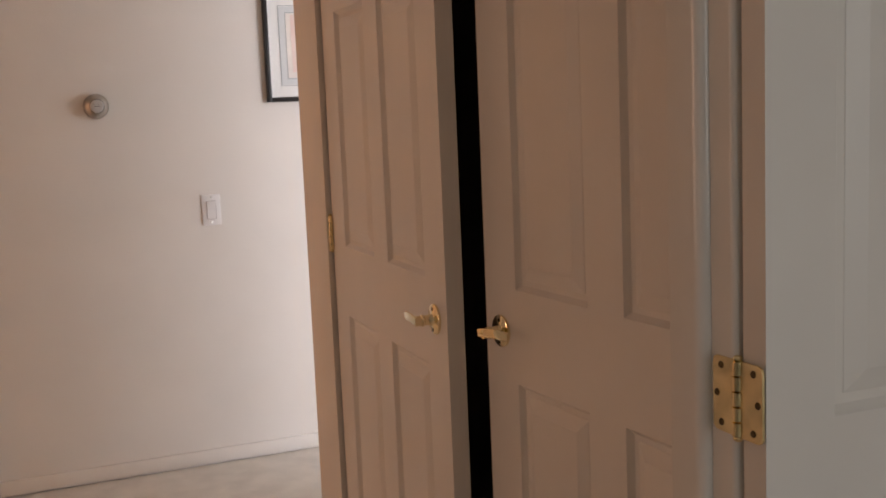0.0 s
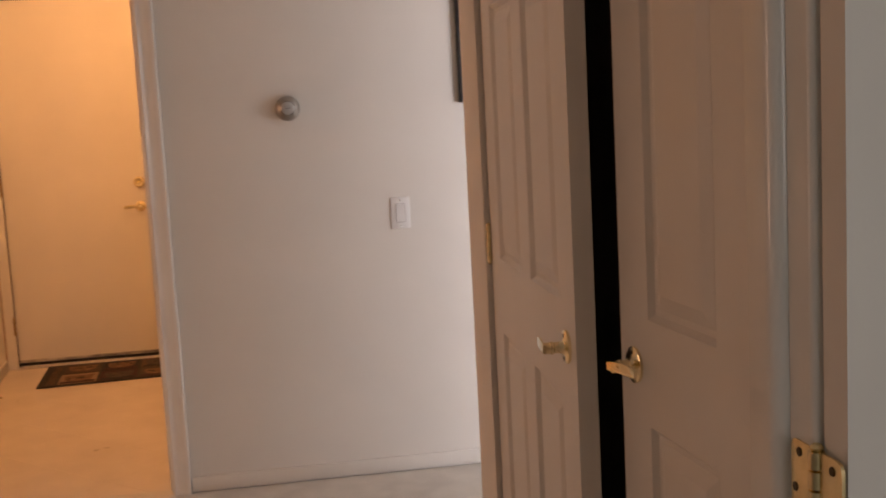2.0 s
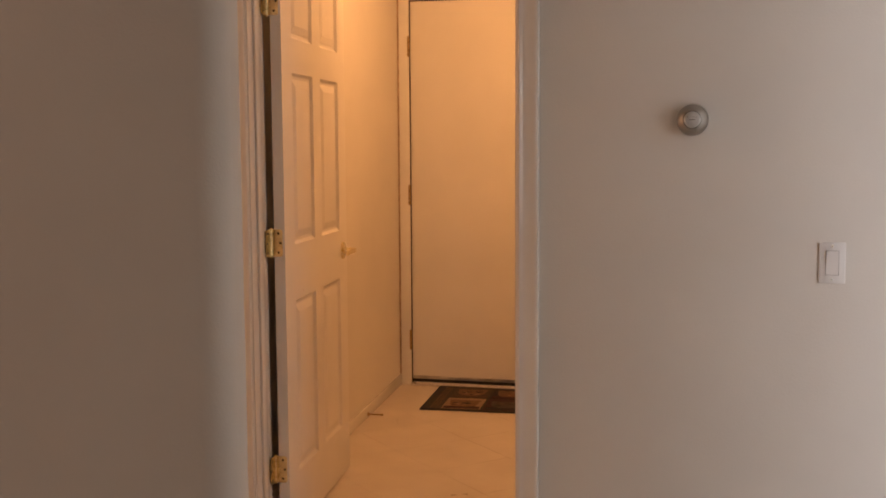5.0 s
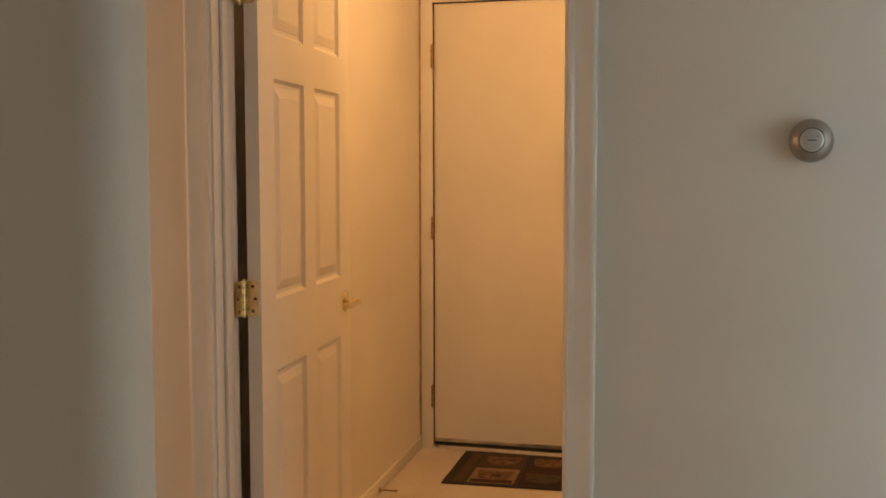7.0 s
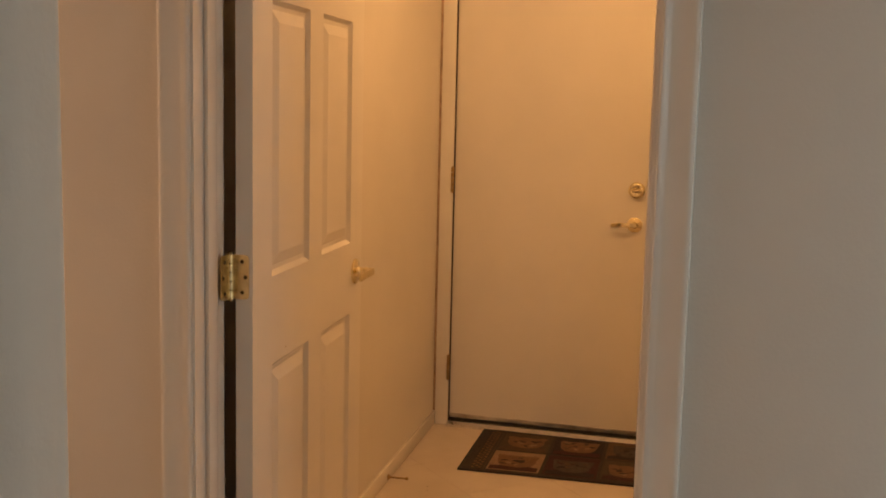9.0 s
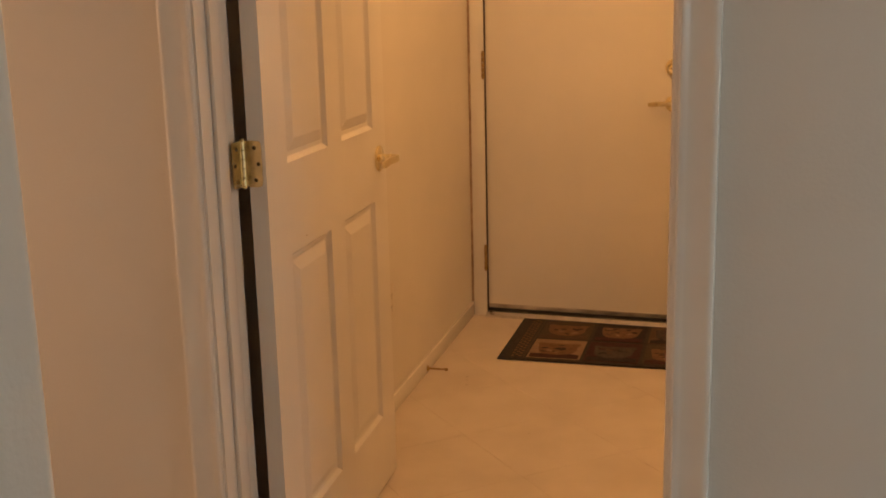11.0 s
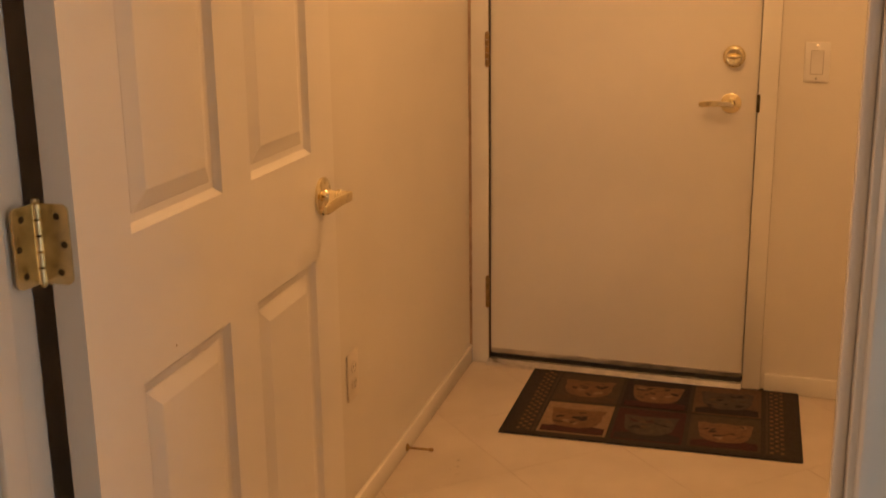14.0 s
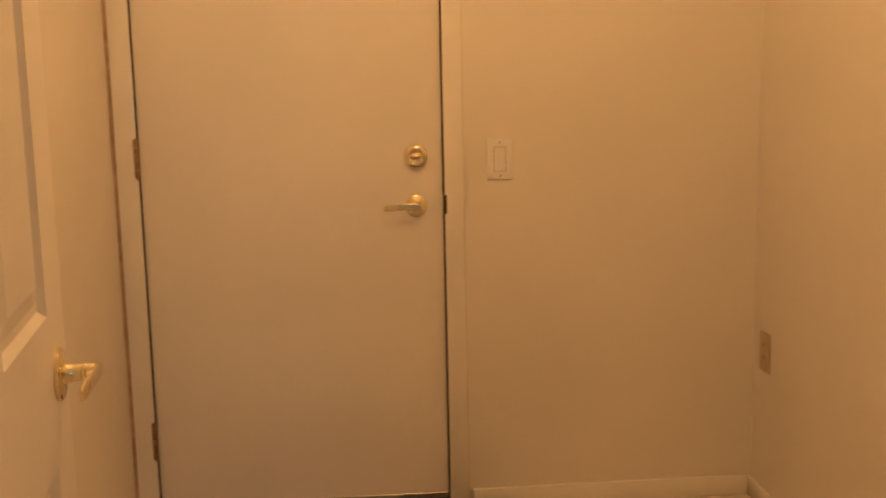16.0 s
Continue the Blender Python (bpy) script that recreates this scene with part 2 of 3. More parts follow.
# short wall that ends in a bullnose corner
wall("wall_hall_corner", rounded(-1.9, W_X, W_Y0, W_Y1, 0.02, ("se", "ne"), 0.055), label="grey-shaded drywall with a rounded bullnose end")
# closet wall, with the opening of the double doors
wall("wall_closet_end", rounded(P_X, P_X + 0.115, L_HINGE + 0.006, P_END, 0.015, ("nw",)), label="off-white drywall beside the closet doors with a rounded corner")
wall("wall_closet_south", rect(P_X, P_X + 0.115, S_Y1, R_HINGE - 0.006))
wall("wall_closet_head", rect(P_X, P_X + 0.115, R_HINGE - 0.006, L_HINGE + 0.006), 2.06)
wall("wall_closet_north", rect(P_X + 0.115, 2.75, P_END - 0.115, P_END))
# back wall and an added inner sheet, coloured dark for the closet's shade
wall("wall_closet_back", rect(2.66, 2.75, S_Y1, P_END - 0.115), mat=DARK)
wall("wall_closet_shade_sheet", rect(P_X + 0.115, 2.66, P_END - 0.155, P_END - 0.117), mat=DARK)
# wall of the doorway that the walk comes through
bm = bmesh.new()
add_prism(bm, rect(S_JAMB + 0.018, 4.0, S_Y0, S_Y1), 0, CEIL_Z)
add_prism(bm, rect(5.4, 5.7, S_Y0, S_Y1), 0, CEIL_Z)
add_prism(bm, rect(4.0, 5.4, S_Y0, S_Y1), 0, 0.15)
add_prism(bm, rect(4.0, 5.4, S_Y0, S_Y1), 1.95, CEIL_Z)
add_prism(bm, rect(-2.3, 0.002, S_Y0, S_Y1), 0, CEIL_Z)
add_prism(bm, rect(0.002, S_JAMB + 0.018, S_Y0, S_Y1), 2.068, CEIL_Z)
thing("wall_bedroom_doorway", bm, PAINT, "off-white drywall with the open bedroom doorway", "wall", "structure")
# unseen west wall; both of its openings are made up for the warm fills
bm = bmesh.new()
add_prism(bm, rect(-2.015, -1.9, S_Y1, -1.42), 0, CEIL_Z)
add_prism(bm, rect(-2.015, -1.9, -1.12, -0.87), 0, CEIL_Z)
add_prism(bm, rect(-2.015, -1.9, -0.17, 0.115), 0, CEIL_Z)
add_prism(bm, rect(-2.015, -1.9, -0.87, -0.17), 0, 0.5)
add_prism(bm, rect(-2.015, -1.9, -0.87, -0.17), 2.1, CEIL_Z)
add_prism(bm, rect(-2.015, -1.9, -1.42, -1.12), 0, 0.6)
add_prism(bm, rect(-2.015, -1.9, -1.42, -1.12), 2.1, CEIL_Z)
thing("wall_hall_west", bm, PAINT, "off-white drywall with openings made up for two warm fills", "wall", "structure")
# bedroom behind the start, with its window
bm = bmesh.new()
add_prism(bm, rect(-2.3, 1.3, -7.0, -6.885), 0, CEIL_Z)
add_prism(bm, rect(2.6, 3.175, -7.0, -6.885), 0, CEIL_Z)
add_prism(bm, rect(1.3, 2.6, -7.0, -6.885), 0, 0.8)
add_prism(bm, rect(1.3, 2.6, -7.0, -6.885), 2.1, CEIL_Z)
thing("wall_bedroom_south", bm, PAINT, "off-white bedroom drywall with a window opening", "wall", "structure")
wall("wall_bedroom_west", rect(-2.415, -2.3, -7.0, S_Y0))
wall("wall_bedroom_east", rect(3.06, 3.175, -7.0, S_Y0))
# bright end of the hall, with its window
bm = bmesh.new()
add_prism(bm, rect(5.7, 5.815, S_Y0, -2.6), 0, CEIL_Z)
add_prism(bm, rect(5.7, 5.815, -1.4, 0.115), 0, CEIL_Z)
add_prism(bm, rect(5.7, 5.815, -2.6, -1.4), 0, 0.3)
add_prism(bm, rect(5.7, 5.815, -2.6, -1.4), 2.2, CEIL_Z)
thing("wall_hall_east", bm, PAINT, "off-white drywall with a tall window opening", "wall", "structure")
# the last two windows are made up to hold the warm fills
for nm, m in (("window_1", pose(5.75, -2.0, 0.3, 0, 0, 90)), ("window_2", pose(1.95, -6.94, 0.8)), ("window_3", pose(4.7, -3.085, 0.15)), ("added_window_west", pose(-1.955, -1.27, 0.6, 0, 0, 90)), ("added_window_passage", pose(-1.955, -0.52, 0.5, 0, 0, 90))):
    w_, h_ = {"window_1": (1.2, 1.9), "window_2": (1.3, 1.3), "window_3": (1.4, 1.8), "added_window_west": (0.3, 1.5), "added_window_passage": (0.7, 1.6)}[nm]
    bm = bmesh.new()
    for a in (-w_ / 2 + 0.025, -0.001, w_ / 2 - 0.025):
        add_box(bm, a - 0.024, a + 0.024, -0.03, 0.03, 0.003, h_ - 0.003, 0.004)
    for z in (0.028, h_ - 0.028):
        add_box(bm, -w_ / 2 + 0.003, w_ / 2 - 0.003, -0.028, 0.028, z - 0.024, z + 0.024, 0.004)
    wob = thing(nm, bm, TRIM, "unseen white framed window set behind an area light", "window", "structure", m=m)
    pane = part("pane", boxed(-w_ / 2 + 0.05, w_ / 2 - 0.05, -0.003, 0.003, 0.05, h_ - 0.05), GLASS, wob)
    pane.visible_shadow = False

# floors and ceiling
thing("floor", boxed(-2.415, 5.815, -7.0, 0.058, -0.12, CARPET_Z), CARPET, "cream wall-to-wall cut-pile carpet", "floor", "structure")
tile_floor = thing("floor_laundry", boxed(LAUN_X0 - 0.1, LAUN_X1 + 0.1, 0.0581, LAUN_Y1 + 0.9, -0.12, -0.0008), GROUT, "cream ceramic floor tiles laid diagonally with thin joints", "floor", "structure")
thing("ceiling", boxed(-2.415, 5.815, -7.0, LAUN_Y1 + 0.8, CEIL_Z, CEIL_Z + 0.1), CEIL, "white painted ceiling", "ceiling", "structure")


# ---- trim ----
def baseboard(name, x0, x1, y0, y1, z):
    lift = 0.007 if z else 0.0
    return thing(name, boxed(x0, x1, y0, y1, z + lift, z + 0.060, 0.004, 2), TRIM, "white painted baseboard with an eased top edge", "baseboard", "structure", smooth=40)


baseboard("baseboard_thermostat_wall", 0.902, 5.7, -0.0125, 0, CARPET_Z)
baseboard("baseboard_thermostat_wall_west", -1.9, -0.072, -0.0125, 0, CARPET_Z)
bm = bmesh.new()
add_prism(bm, [(west_x(0.14), 0.14), (west_x(0.14) + 0.0125, 0.14), (LAUN_X0 + 0.0135, LAUN_Y1 - 0.018), (LAUN_X0 + 0.001, LAUN_Y1 - 0.018)], 0, 0.057)
bmesh.ops.bevel(bm, geom=list(bm.edges), offset=0.004, segments=2, affect="EDGES", profile=0.5)
thing("baseboard_laundry_west", bm, TRIM, "white painted baseboard with an eased top edge", "baseboard", "structure", smooth=40)
baseboard("baseboard_laundry_north", G_X1 + 0.068, LAUN_X1 - 0.0125, LAUN_Y1 - 0.0125, LAUN_Y1, 0)
baseboard("baseboard_laundry_east", LAUN_X1 - 0.0125, LAUN_X1, 0.13, LAUN_Y1, 0)
baseboard("baseboard_hall_corner", -1.9, W_X - 0.02, W_Y0 - 0.0125, W_Y0, CARPET_Z)
baseboard("baseboard_hall_corner_end", W_X, W_X + 0.0125, W_Y0 + 0.015, W_Y1 - 0.015, CARPET_Z)

# laundry doorway: jamb lining with stop, and casings on both faces
bm = bmesh.new()
add_box(bm, DOOR_L - 0.018, DOOR_L, -0.001, 0.116, CARPET_Z, 2.05, 0.001)
add_box(bm, DOOR_L, DOOR_L + 0.010, 0.036, 0.072, CARPET_Z, 2.05, 0.003, 2)
add_box(bm, DOOR_R, DOOR_R + 0.018, -0.001, 0.116, CARPET_Z, 2.05, 0.001)
add_box(bm, DOOR_R - 0.010, DOOR_R, 0.036, 0.072, CARPET_Z, 2.05, 0.003, 2)
add_box(bm, DOOR_L - 0.018, DOOR_R + 0.018, -0.001, 0.116, 2.05, 2.068)
thing("trim_laundry_jamb", bm, TRIM, "white painted door jamb with stop", "door frame", "structure", smooth=40)
bm = bmesh.new()
add_casing(bm, DOOR_L - 0.006, DOOR_L - 0.066, 0, -1, CARPET_Z, 2.12)
add_casing(bm, DOOR_R + 0.006, DOOR_R + 0.068, 0, -1, CARPET_Z, 2.12)
add_box(bm, DOOR_L - 0.066, DOOR_R + 0.068, -0.0165, 0, 2.12, 2.18, 0.003)
thing("trim_laundry_casing", bm, TRIM, "white moulded door casing", "door casing", "structure", smooth=35)
bm = bmesh.new()
add_casing(bm, DOOR_L - 0.006, DOOR_L - 0.066, 0.115, 1, 0, 2.12)
add_casing(bm, DOOR_R + 0.006, DOOR_R + 0.068, 0.115, 1, 0, 2.12)
add_box(bm, DOOR_L - 0.066, DOOR_R + 0.068, 0.115, 0.1315, 2.12, 2.18, 0.003)
thing("trim_laundry_casing_inside", bm, TRIM, "white moulded door casing inside the laundry room", "door casing", "structure", smooth=35)
# bedroom doorway jamb with stop
bm = bmesh.new()
for x, s in ((S_JAMB, 1), (0.020, -1)):
    arc = [radians(a) for a in range(0, 91, 9)]
    # jamb board with an eased leading edge
    edge = [(x + s * 0.009 * (1 - math.sin(a)), S_Y0 - 0.001 + 0.009 * (1 - math.cos(a))) for a in arc]
    add_prism(bm, [(x + s * 0.018, S_Y0 - 0.001)] + edge + [(x, S_Y1 + 0.001), (x + s * 0.018, S_Y1 + 0.001)], CARPET_Z, 2.05)
    # stop with a broad rounded nose
    nose = [(x - s * 0.012 * math.sin(a), S_Y0 + 0.040 + 0.016 * (1 - math.cos(a))) for a in arc]
    add_prism(bm, nose + [(x - s * 0.012, S_Y0 + 0.077), (x, S_Y0 + 0.077)], CARPET_Z, 2.05)
add_box(bm, 0.002, S_JAMB + 0.018, S_Y0 - 0.001, S_Y1 + 0.001, 2.05, 2.068)
thing("trim_bedroom_jamb", bm, TRIM, "white painted bedroom door jamb with a rounded stop", "door frame", "structure", smooth=50)
# garage door frame
bm = bmesh.new()
gy = LAUN_Y1
for x0, x1 in ((LAUN_X0 + 0.0105, G_X0 - 0.0015), (G_X1 + 0.003, G_X1 + 0.057)):
    add_box(bm, x0, x1, gy - 0.013, gy, 0, G_TOP + 0.058, 0.003, 2)
add_box(bm, G_X0 - 0.004, G_X1 + 0.004, gy - 0.013, gy, G_TOP + 0.004, G_TOP + 0.058, 0.003, 2)
thing("trim_garage_casing", bm, TRIM, "white painted flat casing round the garage door", "door casing", "structure", smooth=40)
# narrow brown strip between the wall corner and the casing
thing("trim_corner_strip", boxed(LAUN_X0, LAUN_X0 + 0.0100, gy - 0.008, gy, 0.058, G_TOP + 0.058, 0.001), CORNER_BROWN, "narrow brown strip beside the casing", "caulk", "structure")
# jamb behind the casing, with the gaps' shade put into its brown
bm = bmesh.new()
add_box(bm, G_X0 - 0.016, G_X0 - 0.0025, gy, gy + 0.1, 0, G_TOP + 0.02)
add_box(bm, G_X1 + 0.0025, G_X1 + 0.016, gy, gy + 0.1, 0, G_TOP + 0.02)
add_box(bm, G_X0 - 0.003, G_X1 + 0.003, gy, gy + 0.1, G_TOP + 0.003, G_TOP + 0.02)
add_box(bm, G_X0 - 0.003, G_X0 + 0.012, gy + 0.060, gy + 0.1, 0.03, G_TOP + 0.003)
add_box(bm, G_X1 - 0.012, G_X1 + 0.003, gy + 0.060, gy + 0.1, 0.03, G_TOP + 0.003)
add_box(bm, G_X0 + 0.012, G_X1 - 0.012, gy + 0.060, gy + 0.1, G_TOP - 0.012, G_TOP + 0.003)
thing("trim_garage_jamb", bm, GAP_SHADE, "garage door jamb, brown for the shade in its gaps", "door frame", "structure")


# ---- doors ----
def panel_door(name, width, height, label, m, th=0.035, lock_z=0.765, st=0.112, lock_top=0.962):
    """Six-panel moulded door. Local: hinge edge at x = 0, faces at y = 0 and y = th, bottom at z = 0."""
    mul = 0.098
    pw = (width - 2 * st - mul) / 2
    xs = [0, st, st + pw, st + pw + mul, width - st, width]
    zs = [0, 0.195, lock_z, lock_top, 1.532, 1.644, height - 0.112, height]
    bm = bmesh.new()
    for y, s in ((0.0, 1), (th, -1)):
        for i in range(5):
            for k in range(7):
                x0, x1, z0, z1 = xs[i], xs[i + 1], zs[k], zs[k + 1]
                if i in (1, 3) and k in (1, 3, 5):
                    loops = []
                    for ins, d in ((0, 0), (0.002, 0.0026), (0.009, 0.0096), (0.011, 0.0100), (0.019, 0.0102)):
                        loops.append([bm.verts.new(p) for p in ((x0 + ins, y + s * d, z0 + ins), (x1 - ins, y + s * d, z0 + ins), (x1 - ins, y + s * d, z1 - ins), (x0 + ins, y + s * d, z1 - ins))])
                    for a, b in zip(loops, loops[1:]):
                        for q in range(4):
                            bm.faces.new((a[q], a[(q + 1) % 4], b[(q + 1) % 4], b[q]))
                    bm.faces.new(loops[-1])
                else:
                    bm.faces.new([bm.verts.new(p) for p in ((x0, y, z0), (x1, y, z0), (x1, y, z1), (x0, y, z1))])
    for x in (0, width):
        for k in range(7):
            bm.faces.new([bm.verts.new(p) for p in ((x, 0, zs[k]), (x, th, zs[k]), (x, th, zs[k + 1]), (x, 0, zs[k + 1]))])
    for z in (0, height):
        for i in range(5):
            bm.faces.new([bm.verts.new(p) for p in ((xs[i], 0, z), (xs[i + 1], 0, z), (xs[i + 1], th, z), (xs[i], th, z))])
    bmesh.ops.remove_doubles(bm, verts=bm.verts, dist=1e-5)
    door = thing(name, bm, DOORP, label, "door", "structure", m=m, smooth=14)
    for i in (1, 3):
        for k in (1, 3, 5):
            bm = bmesh.new()
            for y, s in ((0.0, 1), (th, -1)):
                loops = []
                for ins, d in ((0.0192, 0.0104), (0.0205, 0.0092), (0.0425, 0.0020), (0.0445, 0.0014)):
                    x0, x1, z0, z1 = xs[i] + ins, xs[i + 1] - ins, zs[k] + ins, zs[k + 1] - ins
                    loops.append([bm.verts.new(p) for p in ((x0, y + s * d, z0), (x1, y + s * d, z0), (x1, y + s * d, z1), (x0, y + s * d, z1))])
                for a, b in zip(loops, loops[1:]):
                    for q in range(4):
                        bm.faces.new((a[q], a[(q + 1) % 4], b[(q + 1) % 4], b[q]))
                bm.faces.new(loops[-1])
            part("panel", bm, DOORP, door, smooth=14)
    return door


def hinge_leaf(bm, u, n, height=0.089, w=0.040):
    """Plate from the pin along u, lying with its face towards n."""
    u, n = Vector(u).normalized(), Vector(n).normalized()
    r, pts = min(0.010, w * 0.2), []
    for cx, cz, a0 in ((w - r, height / 2 - r, 0), (w - r, -height / 2 + r, -90)):
        arc = [(cx + r * math.cos(radians(a0 + k * 18)), cz + r * math.sin(radians(a0 + k * 18))) for k in range(6)]
        pts += arc[::-1]
    pts = [(0.004, height / 2)] + pts + [(0.004, -height / 2)]
    a = [bm.verts.new(u * p + Vector((0, 0, q)) + n * 0.0014) for p, q in pts]
    b = [bm.verts.new(u * p + Vector((0, 0, q)) - n * 0.0014) for p, q in pts]
    bm.faces.new(a)
    bm.faces.new(b[::-1])
    for i in range(len(pts)):
        bm.faces.new((a[i], a[(i + 1) % len(pts)], b[(i + 1) % len(pts)], b[i]))


def hinge(parent, at, u1, n1, u2, n2, mat=None, height=0.089, leaves=True, narrow=0.0):
    """Butt hinge with five knuckles; the leaf plates lie along u1 and u2 from the pin."""
    bm = bmesh.new()
    k = height / 5
    for i in range(5):
        add_lathe(bm, [(0.0045, i * k - height / 2 + 0.0004), (0.0068, i * k - height / 2 + 0.0012), (0.0068, (i + 1) * k - height / 2 - 0.0012), (0.0045, (i + 1) * k - height / 2 - 0.0004)], 14, "z")
    for s in (1, -1):
        add_lathe(bm, [(0.0048, s * height / 2), (0.0058, s * (height / 2 + 0.002)), (0.004, s * (height / 2 + 0.0045)), (0.001, s * (height / 2 + 0.0055))], 12, "z")
    if leaves or narrow:
        hinge_leaf(bm, u1, n1, height, narrow or 0.040)
        hinge_leaf(bm, u2, n2, height, narrow or 0.040)
    h = part("hinge", bm, mat or HINGE_BRASS, parent, "brass butt hinge", smooth=35)
    h.matrix_basis = Matrix.Translation(at)
    if leaves:
        for u, n in ((u1, n1), (u2, n2)):
            u, n = Vector(u).normalized(), Vector(n).normalized()
            bm = bmesh.new()
            for d, z in ((0.026, 0.031), (0.033, 0.0), (0.026, -0.031)):
                bmesh.ops.create_cone(bm, cap_ends=True, segments=14, radius1=0.0042, radius2=0.0034, depth=0.0012,
                                      matrix=Matrix.Translation(u * d + Vector((0, 0, z)) + n * 0.0018) @ n.to_track_quat("Z", "Y").to_matrix().to_4x4())
            part("screws", bm, SCREW, h, "dark screw heads")
    return h


def lever_handle(parent, at, out, along, droop=0.0, length=0.092, size=1.0, label="polished brass lever handle", screws=True):
    """Round rose, neck and a flat tapering lever. out: away from the door face; along: the way the lever points."""
    out, along = Vector(out).normalized(), Vector(along).normalized()
    zz = Vector((0, 0, 1))
    bm = bmesh.new()
    add_lathe(bm, [(0.0295, 0.0), (0.0302, 0.002), (0.0298, 0.0045), (0.0270, 0.0062), (0.0150, 0.0070), (0.0125, 0.0085), (0.0108, 0.012), (0.0100, 0.018), (0.0100, 0.025), (0.0116, 0.0265), (0.0116, 0.0295), (0.0100, 0.031), (0.0100, 0.0415)], 32, "y")
    rot = Matrix((along, -out, zz)).transposed().to_4x4()
    bm.transform(rot)
    h = part("door_handle", bm, BRASS, parent, label, smooth=35)
    h.matrix_basis = Matrix.Translation(at) @ Matrix.Scale(size, 4)
    bm = bmesh.new()
    path, halfs = [], []
    for i in range(13):
        q = i / 12
        ang = q * length
        o = 0.0430 - 0.008 * q * q
        path.append(out * o + along * (ang - 0.011) + zz * (-droop * ang + 0.003 * math.sin(q * math.pi)))
        halfs.append((0.0034 - 0.0008 * q, 0.0078 + 0.0016 * q - 0.0030 * q ** 10))
    add_sweep(bm, path, halfs, zz, 20, 0.4)
    part("lever", bm, BRASS, h, smooth=40)
    bm = bmesh.new()
    for s in (1, -1) if screws else ():
        p = out * 0.0085 + zz * 0.0205 * s
        bmesh.ops.create_cone(bm, cap_ends=True, segments=12, radius1=0.0040, radius2=0.0034, depth=0.002,
                              matrix=Matrix.Translation(p - out * 0.002) @ out.to_track_quat("Z", "Y").to_matrix().to_4x4())
    if screws:
        part("screws", bm, SCREW, h)
    return h


# laundry door, standing open against its room's wall
D_W, D_H = 0.822, 2.035
d_ang = 90 + 5.4
ld = panel_door("door_1", D_W, D_H, "white six-panel door standing open with brass lever and hinges", pose(0.051, 0.128, 0.008, 0, 0, d_ang), lock_z=0.780, lock_top=0.967)
lever_handle(ld, (D_W - 0.068, 0.0, 0.885), (0, -1, 0), (-1, 0, 0), droop=0.05, size=1.12, screws=False)
lever_handle(ld, (D_W - 0.068, 0.035, 0.885), (0, 1, 0), (-1, 0, 0), droop=0.05)
for z in (0.233, 0.981, 1.750):
    inv = Matrix.Rotation(radians(-d_ang), 3, "Z")
    hinge(ld, (0.001, 0.047, z), inv @ Vector((0, -1, 0)), inv @ Vector((1, 0, 0)), (-0.06, -1, 0), (-1, 0, 0))

bm = bmesh.new()
add_lathe(bm, [(0.0013, -0.0005), (0.0013, 0.0005), (0.0006, 0.0007)], 8, at=(0.20, 0, 0.80))
part("nick", bm, DULL, ld, "small dark nick in the paint")

# closet double doors
C_W = 0.796
cl = panel_door("door_2", C_W, 2.03, "white six-panel closet door, slightly ajar, with brass lever", pose(P_DOOR + 0.001, L_HINGE, 0.022, 0, 0, -91.9), lock_z=0.788)
lever_handle(cl, (C_W - 0.062, 0.0, 0.885), (0, -1, 0), (-1, 0, 0), droop=0.02)
for z in (0.228, 0.985, 1.742):
    hinge(cl, (-0.004, -0.004, z), (-1, 0, 0), (0, -1, 0), (1, 0, 0), (0, -1, 0), leaves=False, narrow=0.013)
CR_W = 0.778
cr = panel_door("door_3", CR_W, 2.03, "white six-panel closet door set deeper in the opening, with brass lever", pose(1.857, -2.963, 0.022, 0, 0, 94) @ Matrix.Diagonal((1, -1, 1, 1)), lock_z=0.788)
lever_handle(cr, (CR_W - 0.058, 0.0, 0.879), (0, -1, 0), (-1, 0, 0), droop=-0.05)

# bedroom door folded back flat against its wall
bd = panel_door("door_4", 0.80, 2.02, "white six-panel bedroom door folded back against the wall", pose(S_JAMB + 0.004, S_Y0 - 0.043, 0.022), st=0.088)
for z in (0.228, 0.985, 1.742):
    hinge(bd, (-0.0045, 0.0385, z), (0, 1, 0), (-1, 0, 0), (0, -1, 0), (-1, 0, 0), height=0.081)

# garage door
GD = LAUN_Y1 + 0.012
gd = thing("door_5", boxed(0, G_X1 - G_X0, 0, 0.044, 0.036, G_TOP, 0.0015, 1), STEELP, "flat off-white steel garage entry door, closed", "door", "structure", m=pose(G_X0, GD, 0))
GWID = G_X1 - G_X0
part("door_sweep", boxed(0.002, GWID - 0.002, -0.0025, 0.02, 0.031, 0.048, 0.001), SWEEP, gd, "scuffed metal sweep strip")
for z in (0.250, 1.035, 1.820):
    hinge(gd, (-0.002, -0.029, z), (1, 0, 0), (0, -1, 0), (1, 0, 0), (0, -1, 0), mat=DULL, height=0.10, leaves=False)
lever_handle(gd, (0.741, 0.0, 0.884), (0, -1, 0), (-1, 0, 0), droop=0.02, length=0.10, screws=False)
bm = bmesh.new()
add_lathe(bm, [(0.030, 0.0), (0.0325, 0.003), (0.0325, 0.009), (0.030, 0.0140), (0.0245, 0.0170), (0.0200, 0.0172), (0.0185, 0.0166), (0.002, 0.0135)], 32)
db = part("deadbolt", bm, BRASS, gd, "round brass deadbolt with thumb turn", smooth=35)
db.matrix_basis = Matrix.Translation((0.744, 0, 1.021))
bm = bmesh.new()
